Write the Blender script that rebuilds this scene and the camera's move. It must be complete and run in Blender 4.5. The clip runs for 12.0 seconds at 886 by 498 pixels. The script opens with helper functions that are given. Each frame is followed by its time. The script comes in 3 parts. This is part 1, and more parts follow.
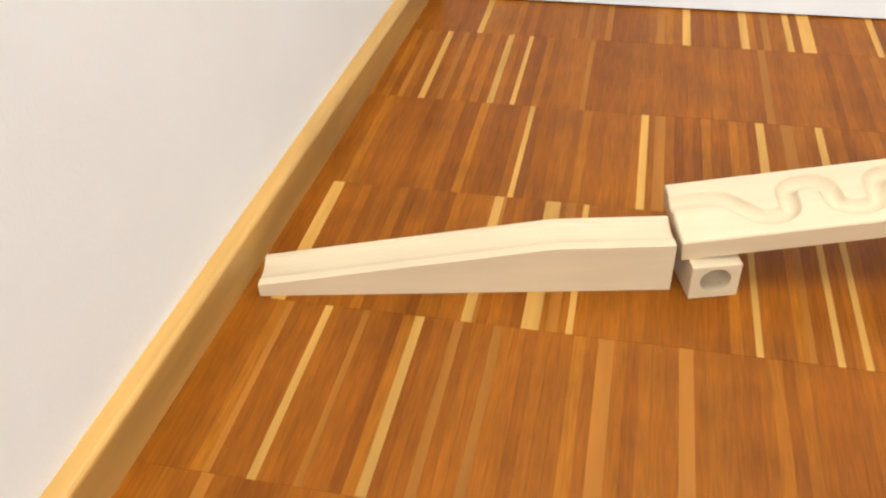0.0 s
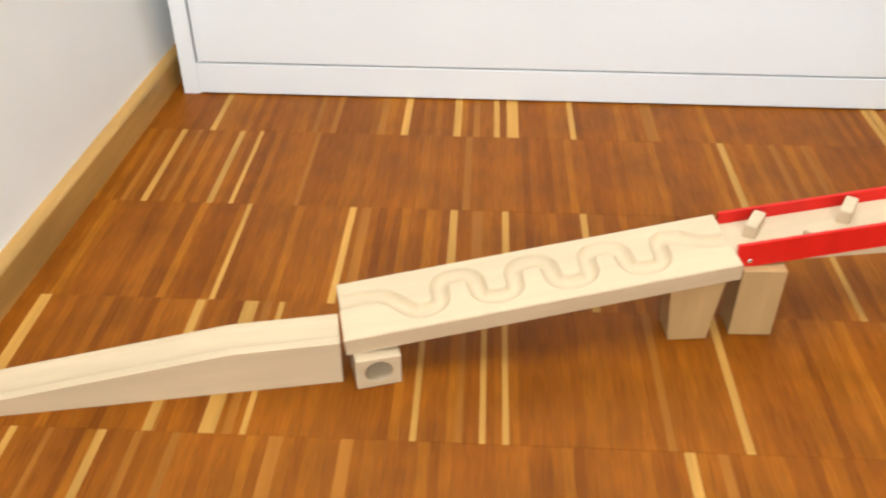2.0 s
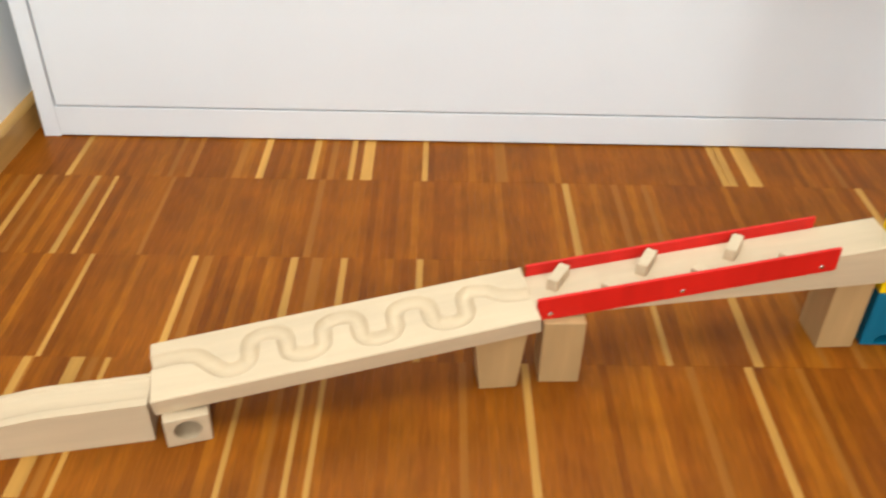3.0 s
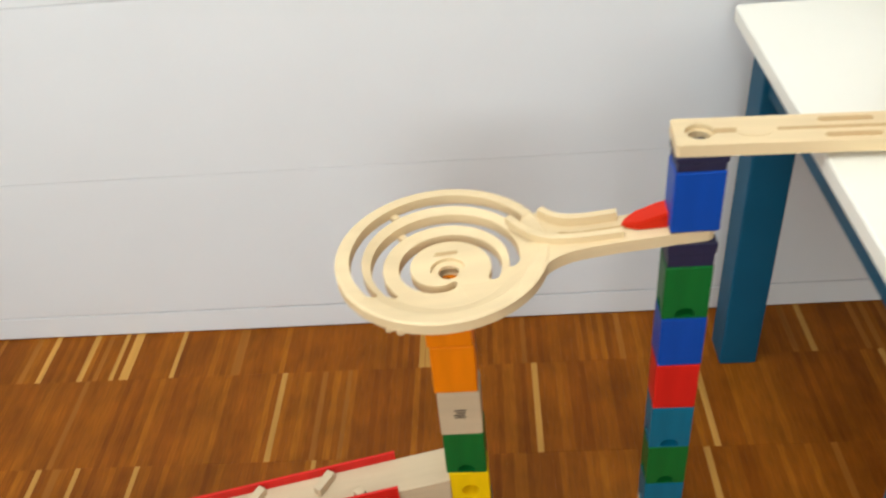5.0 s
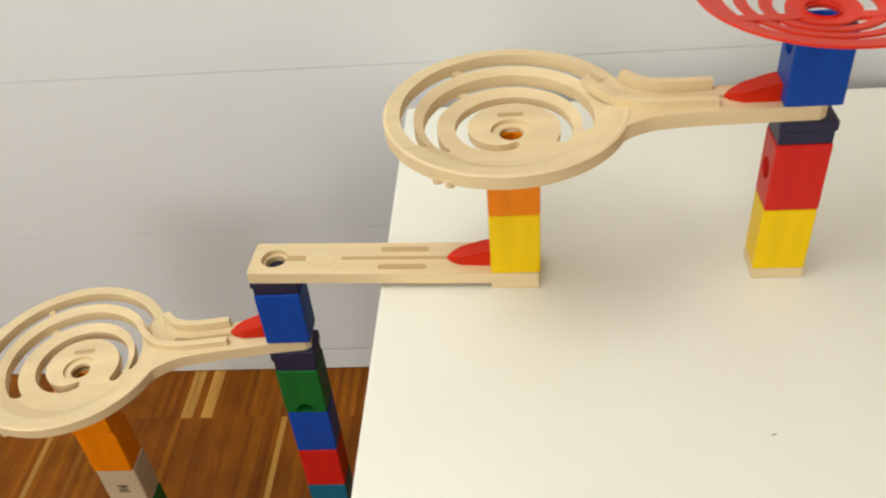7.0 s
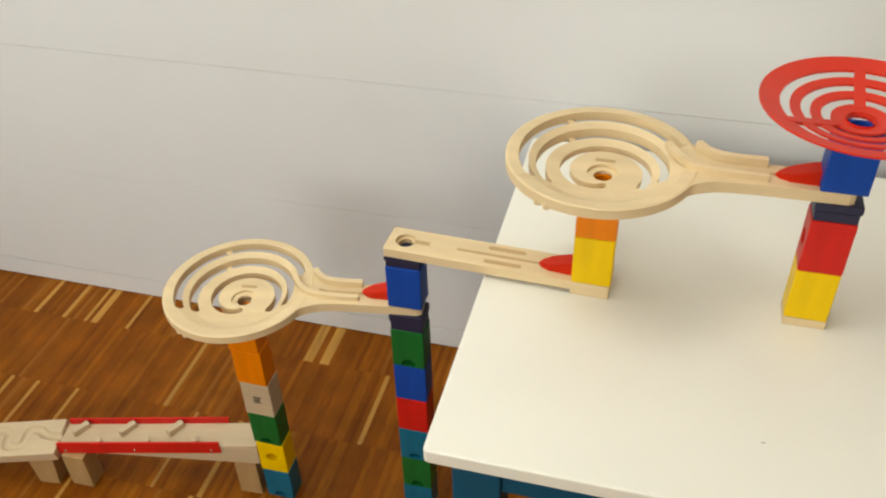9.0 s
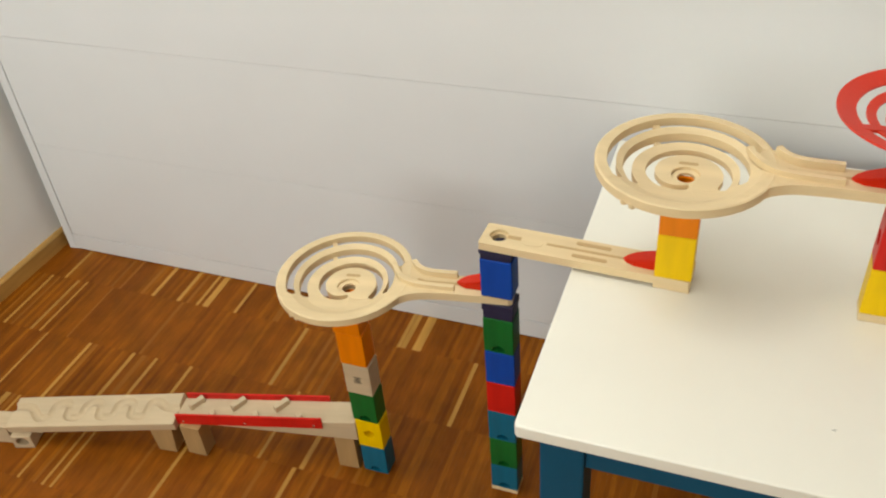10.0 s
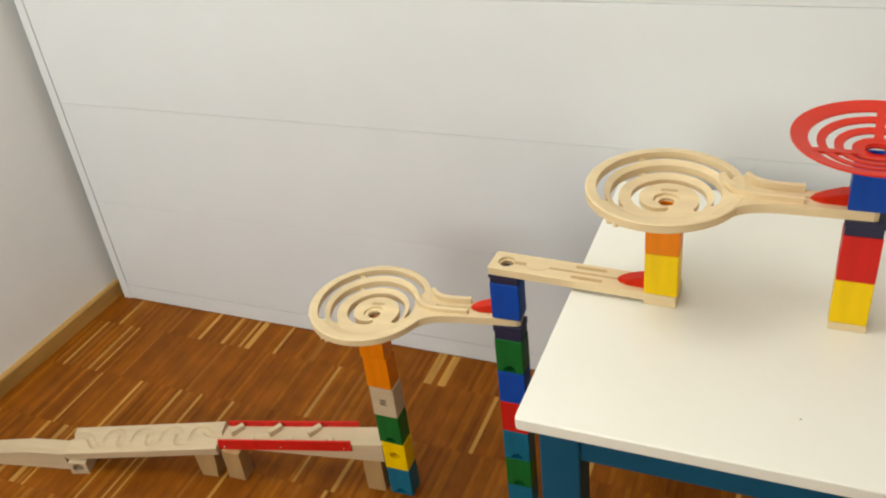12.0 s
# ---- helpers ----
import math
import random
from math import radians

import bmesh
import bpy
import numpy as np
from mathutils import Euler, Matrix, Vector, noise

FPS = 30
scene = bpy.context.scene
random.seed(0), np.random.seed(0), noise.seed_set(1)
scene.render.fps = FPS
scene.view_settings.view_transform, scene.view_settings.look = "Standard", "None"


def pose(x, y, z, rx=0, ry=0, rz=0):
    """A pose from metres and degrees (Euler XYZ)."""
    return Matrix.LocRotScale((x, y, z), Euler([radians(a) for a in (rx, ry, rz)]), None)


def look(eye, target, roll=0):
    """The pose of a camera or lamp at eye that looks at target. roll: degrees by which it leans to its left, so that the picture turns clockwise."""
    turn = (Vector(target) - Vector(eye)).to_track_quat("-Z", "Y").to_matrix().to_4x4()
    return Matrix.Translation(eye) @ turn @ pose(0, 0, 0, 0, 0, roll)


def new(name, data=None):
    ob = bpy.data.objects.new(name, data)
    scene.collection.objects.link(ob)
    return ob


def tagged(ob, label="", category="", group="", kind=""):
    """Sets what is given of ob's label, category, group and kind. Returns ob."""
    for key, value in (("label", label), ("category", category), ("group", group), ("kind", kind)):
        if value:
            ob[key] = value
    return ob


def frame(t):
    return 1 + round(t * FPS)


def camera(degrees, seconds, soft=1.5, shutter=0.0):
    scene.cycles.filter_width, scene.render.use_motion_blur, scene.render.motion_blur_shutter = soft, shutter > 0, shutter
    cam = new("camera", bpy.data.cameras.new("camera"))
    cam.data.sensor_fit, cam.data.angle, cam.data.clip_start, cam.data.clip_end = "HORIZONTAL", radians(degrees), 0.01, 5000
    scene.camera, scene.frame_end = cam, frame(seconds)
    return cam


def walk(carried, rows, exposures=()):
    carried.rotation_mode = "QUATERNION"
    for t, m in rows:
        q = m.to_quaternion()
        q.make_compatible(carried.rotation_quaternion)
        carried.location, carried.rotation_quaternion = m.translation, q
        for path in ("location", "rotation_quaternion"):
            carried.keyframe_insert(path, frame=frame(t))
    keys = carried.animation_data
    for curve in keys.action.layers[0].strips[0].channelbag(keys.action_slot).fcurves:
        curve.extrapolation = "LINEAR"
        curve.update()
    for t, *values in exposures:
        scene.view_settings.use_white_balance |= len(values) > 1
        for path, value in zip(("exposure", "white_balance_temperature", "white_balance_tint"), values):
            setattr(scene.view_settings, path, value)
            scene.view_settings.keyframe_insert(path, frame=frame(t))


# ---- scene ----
cam = camera(53.4, 12.0, soft=2.1, shutter=0.4)
PATH = [
    (0, (-0.04, -1.058, 0.44), (-0.401, 0.465, -0.805), -2.3),
    (0.5, (-0.018, -1.056, 0.457), (-0.354, 0.486, -0.771), -2.9),
    (1, (0.019, -1.053, 0.48), (-0.238, 0.518, -0.731), -2.6),
    (1.5, (0.065, -1.046, 0.49), (-0.093, 0.55, -0.706), -1.4),
    (2, (0.116, -1.054, 0.512), (0.039, 0.562, -0.664), 0.2),
    (2.5, (0.172, -1.054, 0.537), (0.16, 0.565, -0.637), 1.3),
    (3, (0.242, -1.041, 0.568), (0.259, 0.576, -0.609), 1.3),
    (3.5, (0.349, -1.025, 0.639), (0.424, 0.575, -0.559), 1.9),
    (3.7, (0.400, -1.014, 0.660), (0.484, 0.582, -0.543), 1.7),
    (5.3, (0.796, -1.011, 0.951), (0.627, 0.556, -0.28), -7.2),
    (5.5, (0.847, -1.016, 0.962), (0.688, 0.554, -0.266), -8.2),
    (6, (0.964, -1.003, 0.986), (0.819, 0.578, -0.229), -9.3),
    (6.5, (1.045, -1.003, 1.015), (0.924, 0.569, -0.215), -7.4),
    (6.7, (1.078, -0.973, 1.02), (0.943, 0.572, -0.243), -6.7),
    (8.3, (1.175, -1.099, 1.127), (0.874, 0.407, -0.155), -1.4),
    (8.5, (1.174, -1.115, 1.133), (0.819, 0.394, -0.131), -1.8),
    (9, (1.168, -1.149, 1.163), (0.732, 0.355, -0.081), -1.9),
    (9.5, (1.168, -1.183, 1.196), (0.647, 0.289, -0.053), -3.3),
    (10, (1.176, -1.219, 1.216), (0.566, 0.224, -0.027), -5.1),
    (10.5, (1.19, -1.25, 1.227), (0.562, 0.218, 0.023), -5.4),
    (11, (1.219, -1.282, 1.232), (0.549, 0.19, 0.055), -6.1),
    (11.5, (1.238, -1.317, 1.237), (0.558, 0.173, 0.088), -6.4),
    (12, (1.268, -1.348, 1.235), (0.543, 0.164, 0.144), -7.1),
]
EXPOSURES = [(0.0, 0.97, 6400, 6), (1.5, 0.89, 6450, 6), (2.5, 0.80, 6450, 6), (3.7, 0.60, 6450, 6), (5.3, 0.24, 6450, 5), (6.7, 0.0, 6850, 5), (8.3, -0.04, 7100, 5), (12.0, 0.0, 6900, 5)]
walk(cam, [(t, look(eye, target, roll)) for t, eye, target, roll in PATH], EXPOSURES)

# ---- light and exposure ----
world = bpy.data.worlds.new("world")
scene.world = world
world.use_nodes = True
wn = world.node_tree
sky = wn.nodes.new("ShaderNodeTexSky")
sky.sky_type, sky.sun_disc = "NISHITA", False
sky.sun_elevation, sky.sun_rotation = radians(35), radians(120)
wn.links.new(sky.outputs[0], wn.nodes["Background"].inputs[0])
wn.nodes["Background"].inputs[1].default_value = 0.12


def window_light(name, m, w, h, watts, colour):
    """An area lamp standing in an opening of the room, for soft daylight."""
    d = bpy.data.lights.new(name, "AREA")
    d.shape, d.size, d.size_y, d.energy, d.color = "RECTANGLE", w, h, watts, colour
    ob = new(name, d)
    ob.matrix_world = m
    return ob


# Both openings are out of view, sited so that the shading falls right.
window_light("window_light", look((0.40, -3.28, 1.70), (0.40, 0, 1.0)), 1.3, 1.5, 36, (0.96, 0.985, 0.98))
# Added lamp for soft light from above; no roof window is known here.
window_light("added_top_light", pose(0.22, -0.78, 2.53), 1.0, 1.2, 25, (0.96, 0.985, 1.0))

# ---- materials ----


def mat(name, colour, rough=0.5, metal=0.0, var=0.08, scale=40.0, bump=0.0, bump_scale=200.0, stretch=(1, 1, 1), second=None, spec=0.5):
    m = bpy.data.materials.new(name)
    m.use_nodes = True
    n, l = m.node_tree.nodes, m.node_tree.links
    b = n["Principled BSDF"]
    b.inputs["Roughness"].default_value, b.inputs["Metallic"].default_value = rough, metal
    b.inputs["Specular IOR Level"].default_value = spec
    tc = n.new("ShaderNodeTexCoord")
    mp = n.new("ShaderNodeMapping")
    mp.inputs["Scale"].default_value = stretch
    l.new(tc.outputs["Object"], mp.inputs[0])
    n1 = n.new("ShaderNodeTexNoise")
    n1.inputs["Scale"].default_value, n1.inputs["Detail"].default_value = scale, 6
    n2 = n.new("ShaderNodeTexNoise")
    n2.inputs["Scale"].default_value, n2.inputs["Detail"].default_value = scale * 0.15, 3
    l.new(mp.outputs[0], n1.inputs[0]), l.new(mp.outputs[0], n2.inputs[0])
    mx = n.new("ShaderNodeMath")
    mx.operation = "ADD"
    l.new(n1.outputs[0], mx.inputs[0]), l.new(n2.outputs[0], mx.inputs[1])
    ramp = n.new("ShaderNodeValToRGB")
    c2 = second or tuple(c * (1 - 2.2 * var) for c in colour)
    ramp.color_ramp.elements[0].position, ramp.color_ramp.elements[1].position = 0.62, 1.0
    ramp.color_ramp.elements[0].color, ramp.color_ramp.elements[1].color = (*c2, 1), (*colour, 1)
    half = n.new("ShaderNodeMath")
    half.operation = "MULTIPLY"
    half.inputs[1].default_value = 0.8
    l.new(mx.outputs[0], half.inputs[0]), l.new(half.outputs[0], ramp.inputs[0])
    l.new(ramp.outputs[0], b.inputs["Base Color"])
    rr = n.new("ShaderNodeMapRange")
    rr.inputs[3].default_value, rr.inputs[4].default_value = max(0.05, rough - 0.1), min(1, rough + 0.1)
    l.new(n2.outputs[0], rr.inputs[0]), l.new(rr.outputs[0], b.inputs["Roughness"])
    if bump:
        n3 = n.new("ShaderNodeTexNoise")
        n3.inputs["Scale"].default_value, n3.inputs["Detail"].default_value = bump_scale, 4
        l.new(mp.outputs[0], n3.inputs[0])
        bp = n.new("ShaderNodeBump")
        bp.inputs["Strength"].default_value, bp.inputs["Distance"].default_value = bump, 0.001
        l.new(n3.outputs[0], bp.inputs["Height"]), l.new(bp.outputs[0], b.inputs["Normal"])
    return m


def parquet(name, source):
    """Wood strips, each with a tone of its own; grain along y."""
    m = bpy.data.materials.new(name)
    m.use_nodes = True
    n, l = m.node_tree.nodes, m.node_tree.links
    b = n["Principled BSDF"]
    b.inputs["Specular IOR Level"].default_value = 0.12
    if source == "island":
        rnd = n.new("ShaderNodeNewGeometry").outputs["Random Per Island"]
    else:
        rnd = n.new("ShaderNodeObjectInfo").outputs["Random"]
    ramp = n.new("ShaderNodeValToRGB")
    cr = ramp.color_ramp
    cr.elements[0].position, cr.elements[0].color = 0.0, (0.165, 0.0430, 0.0024, 1)
    cr.elements[1].position, cr.elements[1].color = 1.0, (0.290, 0.0950, 0.0062, 1)
    for p, c in ((0.15, (0.196, 0.0530, 0.0029, 1)), (0.55, (0.218, 0.0620, 0.0035, 1)), (0.85, (0.240, 0.0715, 0.0042, 1))):
        cr.elements.new(p).color = c
    l.new(rnd, ramp.inputs[0])
    geo = n.new("ShaderNodeNewGeometry")
    mp = n.new("ShaderNodeMapping")
    mp.inputs["Scale"].default_value = (1, 0.06, 1)
    l.new(geo.outputs["Position"], mp.inputs[0])
    n1 = n.new("ShaderNodeTexNoise")
    n1.inputs["Scale"].default_value, n1.inputs["Detail"].default_value = 520, 5
    l.new(mp.outputs[0], n1.inputs[0])
    n2 = n.new("ShaderNodeTexNoise")
    n2.inputs["Scale"].default_value, n2.inputs["Detail"].default_value = 14, 3
    l.new(geo.outputs["Position"], n2.inputs[0])
    gr = n.new("ShaderNodeMapRange")
    gr.inputs[1].default_value, gr.inputs[2].default_value = 0.3, 0.7
    gr.inputs[3].default_value, gr.inputs[4].default_value = 0.80, 1.18
    l.new(n1.outputs[0], gr.inputs[0])
    gr2 = n.new("ShaderNodeMapRange")
    gr2.inputs[1].default_value, gr2.inputs[2].default_value = 0.3, 0.7
    gr2.inputs[3].default_value, gr2.inputs[4].default_value = 0.82, 1.18
    l.new(n2.outputs[0], gr2.inputs[0])
    mu = n.new("ShaderNodeMath")
    mu.operation = "MULTIPLY"
    l.new(gr.outputs[0], mu.inputs[0]), l.new(gr2.outputs[0], mu.inputs[1])
    mix = n.new("ShaderNodeVectorMath")
    mix.operation = "SCALE"
    l.new(ramp.outputs[0], mix.inputs[0]), l.new(mu.outputs[0], mix.inputs["Scale"])
    l.new(mix.outputs[0], b.inputs["Base Color"])
    ro = n.new("ShaderNodeMapRange")
    ro.inputs[3].default_value, ro.inputs[4].default_value = 0.32, 0.5
    l.new(n2.outputs[0], ro.inputs[0]), l.new(ro.outputs[0], b.inputs["Roughness"])
    bp = n.new("ShaderNodeBump")
    bp.inputs["Strength"].default_value, bp.inputs["Distance"].default_value = 0.12, 0.0006
    l.new(n1.outputs[0], bp.inputs["Height"]), l.new(bp.outputs[0], b.inputs["Normal"])
    return m


GRAIN = (0.12, 1, 1)
WHITE_WALL = mat("wall_paint", (0.86, 0.865, 0.85), 0.9, var=0.02, scale=8, bump=0.25, bump_scale=350, spec=0.2)
# For the unseen east wall: ochre chosen to dim and warm bounced light.
OCHRE_BOUNCE = mat("ochre_bounce_paint", (0.42, 0.31, 0.16), 0.9, var=0.02, scale=8, bump=0.25, bump_scale=350, spec=0.2)
WHITE_LACQUER = mat("white_lacquer", (0.78, 0.795, 0.81), 0.38, var=0.015, scale=6, bump=0.03, bump_scale=60, spec=0.4)
# Shade in the wardrobe's seams, given as dark grey; the carcass is white.
SEAM_SHADE = mat("seam_shade_grey", (0.14, 0.14, 0.14), 0.9)
MAPLE = mat("maple", (0.76, 0.585, 0.345), 0.55, var=0.06, scale=60, bump=0.08, bump_scale=300, stretch=GRAIN, spec=0.35)
BEECH = mat("beech", (0.59, 0.455, 0.295), 0.6, var=0.06, scale=70, bump=0.1, bump_scale=320, stretch=GRAIN, spec=0.3)
# Browner and darker than BEECH, for the plain support blocks.
BROWN_BEECH = mat("darker_tan_beech", (0.46, 0.285, 0.125), 0.6, var=0.08, scale=70, bump=0.1, bump_scale=320, stretch=(1, 1, 0.12), spec=0.25)
PINE = mat("oiled_pine", (0.64, 0.35, 0.092), 0.45, var=0.2, scale=38, bump=0.08, bump_scale=200, stretch=(1, 0.1, 1))
TEAL = mat("teal_paint", (0.003, 0.080, 0.155), 0.5, var=0.06, scale=20, bump=0.06, bump_scale=150, spec=0.25)
TABLE_WHITE = mat("table_white", (0.84, 0.81, 0.72), 0.35, var=0.015, scale=8, bump=0.02, bump_scale=90, spec=0.4)
PAINTS = {
    "orange": mat("orange_stain", (0.84, 0.225, 0.002), 0.42, var=0.08, scale=70, bump=0.1, stretch=(1, 1, 0.12), spec=0.25),
    "yellow": mat("yellow_stain", (0.86, 0.55, 0.002), 0.42, var=0.06, scale=70, bump=0.1, stretch=(1, 1, 0.12), spec=0.25),
    "green": mat("green_stain", (0.006, 0.13, 0.022), 0.42, var=0.1, scale=70, bump=0.1, stretch=(1, 1, 0.12), spec=0.25),
    "blue": mat("blue_stain", (0.003, 0.060, 0.37), 0.4, var=0.08, scale=70, bump=0.1, stretch=(1, 1, 0.12), spec=0.25),
    "red": mat("red_stain", (0.62, 0.014, 0.009), 0.42, var=0.08, scale=70, bump=0.1, stretch=(1, 1, 0.12), spec=0.25),
    "teal": mat("teal_stain", (0.004, 0.13, 0.22), 0.42, var=0.08, scale=70, bump=0.1, stretch=(1, 1, 0.12), spec=0.25),
    "wood": BEECH,
    "navy": mat("navy_stain", (0.014, 0.014, 0.05), 0.5, var=0.1, scale=60, bump=0.08),
}
RED_PLASTIC = mat("red_plastic", (0.60, 0.020, 0.004), 0.36, var=0.04, scale=25, spec=0.18)
RED_FUNNEL = mat("red_funnel_plastic", (0.70, 0.034, 0.014), 0.38, var=0.04, scale=25, spec=0.3)
INK = mat("black_ink", (0.03, 0.025, 0.02), 0.7)
STEEL = mat("nail_steel", (0.75, 0.74, 0.72), 0.25, metal=1.0)
STRIP_STUFF, STRIP = parquet("parquet_joined", "island"), parquet("parquet_strip", "object")
MIDWOOD = mat("honey_wood", (0.34, 0.120, 0.0135), 0.42, var=0.16, scale=60, bump=0.1, bump_scale=300, stretch=(1, 0.08, 1), spec=0.15)
SAPWOOD = mat("light_sapwood", (0.585, 0.295, 0.063), 0.42, var=0.2, scale=60, bump=0.1, bump_scale=300, stretch=(1, 0.08, 1), spec=0.15)

# ---- mesh tools ----


def part(name, bm, material, parent=None, label="", smooth=False):
    me = bpy.data.meshes.new(name)
    bmesh.ops.recalc_face_normals(bm, faces=bm.faces)
    bm.to_mesh(me)
    bm.free()
    me.materials.append(material)
    if smooth:
        for p in me.polygons:
            p.use_smooth = True
    ob = new(name, me)
    if parent:
        ob.parent = parent
    if label:
        ob["label"] = label
    return ob


def thing(name, m, label, category, group="", kind=""):
    ob = new(name)
    ob.empty_display_size = 0.02
    ob.matrix_world = m
    return tagged(ob, label, category, group, kind)


def box(bm, x0, x1, y0, y1, z0, z1, bevel=0.0, segments=2):
    r = bmesh.ops.create_cube(bm, size=1.0)
    vs = r["verts"]
    for v in vs:
        v.co = Vector(((x0 + x1) / 2 + v.co.x * (x1 - x0), (y0 + y1) / 2 + v.co.y * (y1 - y0), (z0 + z1) / 2 + v.co.z * (z1 - z0)))
    if bevel:
        es = list({e for v in vs for e in v.link_edges})
        bmesh.ops.bevel(bm, geom=es, offset=bevel, segments=segments, affect="EDGES", profile=0.6)
    return bm


def boxed(x0, x1, y0, y1, z0, z1, bevel=0.0):
    return box(bmesh.new(), x0, x1, y0, y1, z0, z1, bevel)


def prism(bm, outline, z0, z1):
    """A plate with the given outline in x and y."""
    lo = [bm.verts.new((x, y, z0)) for x, y in outline]
    hi = [bm.verts.new((x, y, z1)) for x, y in outline]
    n = len(outline)
    for i in range(n):
        bm.faces.new((lo[i], lo[(i + 1) % n], hi[(i + 1) % n], hi[i]))
    for loop in (lo, hi):
        es = [bm.edges.get((loop[i], loop[(i + 1) % n])) for i in range(n)]
        bmesh.ops.triangle_fill(bm, edges=es, use_beauty=True)
    return bm


def ribbon(path, half):
    """An outline of a strip of the given half width along a path."""
    left, right = [], []
    for i, (x, y) in enumerate(path):
        a, b = path[max(i - 1, 0)], path[min(i + 1, len(path) - 1)]
        dx, dy = b[0] - a[0], b[1] - a[1]
        d = math.hypot(dx, dy)
        left.append((x - dy / d * half, y + dx / d * half)), right.append((x + dy / d * half, y - dx / d * half))
    return left + right[::-1]


def curve_between(points, n=8):
    """A smooth path through points (Catmull-Rom)."""
    out = []
    p = [points[0], *points, points[-1]]
    for i in range(1, len(p) - 2):
        for k in range(n):
            t = k / n
            out.append(tuple(0.5 * (2 * p[i][a] + (p[i + 1][a] - p[i - 1][a]) * t + (2 * p[i - 1][a] - 5 * p[i][a] + 4 * p[i + 1][a] - p[i + 2][a]) * t * t
                             + (3 * p[i][a] - p[i - 1][a] - 3 * p[i + 1][a] + p[i + 2][a]) * t ** 3) for a in (0, 1)))
    return out + [tuple(points[-1])]


def pill(bm, cx, cy, length, half, z0, z1, turn=0.0):
    pts = []
    for s in (1, -1):
        for k in range(9):
            a = -math.pi / 2 + math.pi * k / 8
            pts.append((s * (length / 2 - half) + s * half * math.cos(a), s * half * math.sin(a)))
    c, s = math.cos(turn), math.sin(turn)
    return prism(bm, [(cx + x * c - y * s, cy + x * s + y * c) for x, y in pts], z0, z1)


# ---- the room ----
WALL_X, FRONT_Y, BOARD_X = -0.308, -0.024, -0.293
EAST, SOUTH, TOP = 2.62, -3.3, 2.5


def room():
    west = Matrix.Translation((-0.293, -0.2, 0)) @ Matrix.Rotation(radians(-2.1), 4, "Z") @ Matrix.Translation((0.293, 0.2, 0))
    tagged(part("wall_west", boxed(WALL_X - 0.12, WALL_X, SOUTH - 0.2, 0.9, 0, TOP), WHITE_WALL), "white painted plaster wall", "wall", kind="structure").matrix_world = west
    tagged(part("wall_north", boxed(WALL_X - 0.1, EAST, 0.6, 0.7, 0, TOP), WHITE_WALL), "white painted plaster wall", "wall", kind="structure")
    tagged(part("wall_east", boxed(EAST, EAST + 0.12, SOUTH, 0.7, 0, TOP), OCHRE_BOUNCE), "unseen wall in muted ochre, added to dim and warm bounced light", "wall", kind="structure")
    bm = bmesh.new()
    x0, x1, z0, z1 = -0.25, 1.05, 0.95, 2.45
    for a, b, c, d in ((WALL_X - 0.35, x0, 0, TOP), (x1, EAST + 0.12, 0, TOP), (x0, x1, 0, z0), (x0, x1, z1, TOP)):
        box(bm, a, b, SOUTH - 0.2, SOUTH, c, d)
    tagged(part("wall_south", bm, WHITE_WALL), "white painted wall with a window opening", "wall", kind="structure")
    bm = bmesh.new()
    # This hole is cut only to let the added top light in.
    hx0, hx1, hy0, hy1 = -0.29, 0.73, -1.39, -0.17
    cx0, cx1, cy0, cy1 = WALL_X - 0.35, EAST + 0.12, SOUTH - 0.2, 0.9
    for a, c, d, e in ((cx0, hx0, cy0, cy1), (hx1, cx1, cy0, cy1), (hx0, hx1, cy0, hy0), (hx0, hx1, hy1, cy1)):
        box(bm, a, c, d, e, TOP, TOP + 0.1)
    tagged(part("ceiling", bm, WHITE_WALL), "unseen white painted ceiling with an opening added for top light", "ceiling", kind="structure")
    bm = boxed(WALL_X, BOARD_X, SOUTH, 0.6, 0, 0.038)
    es = [e for e in bm.edges if all(v.co.z > 0.03 and v.co.x > BOARD_X - 0.001 for v in e.verts)]
    bmesh.ops.bevel(bm, geom=es, offset=0.004, segments=3, affect="EDGES", profile=0.5)
    tagged(part("baseboard", bm, PINE), "honey coloured solid wood baseboard along the white wall", "baseboard", kind="structure").matrix_world = west


room()


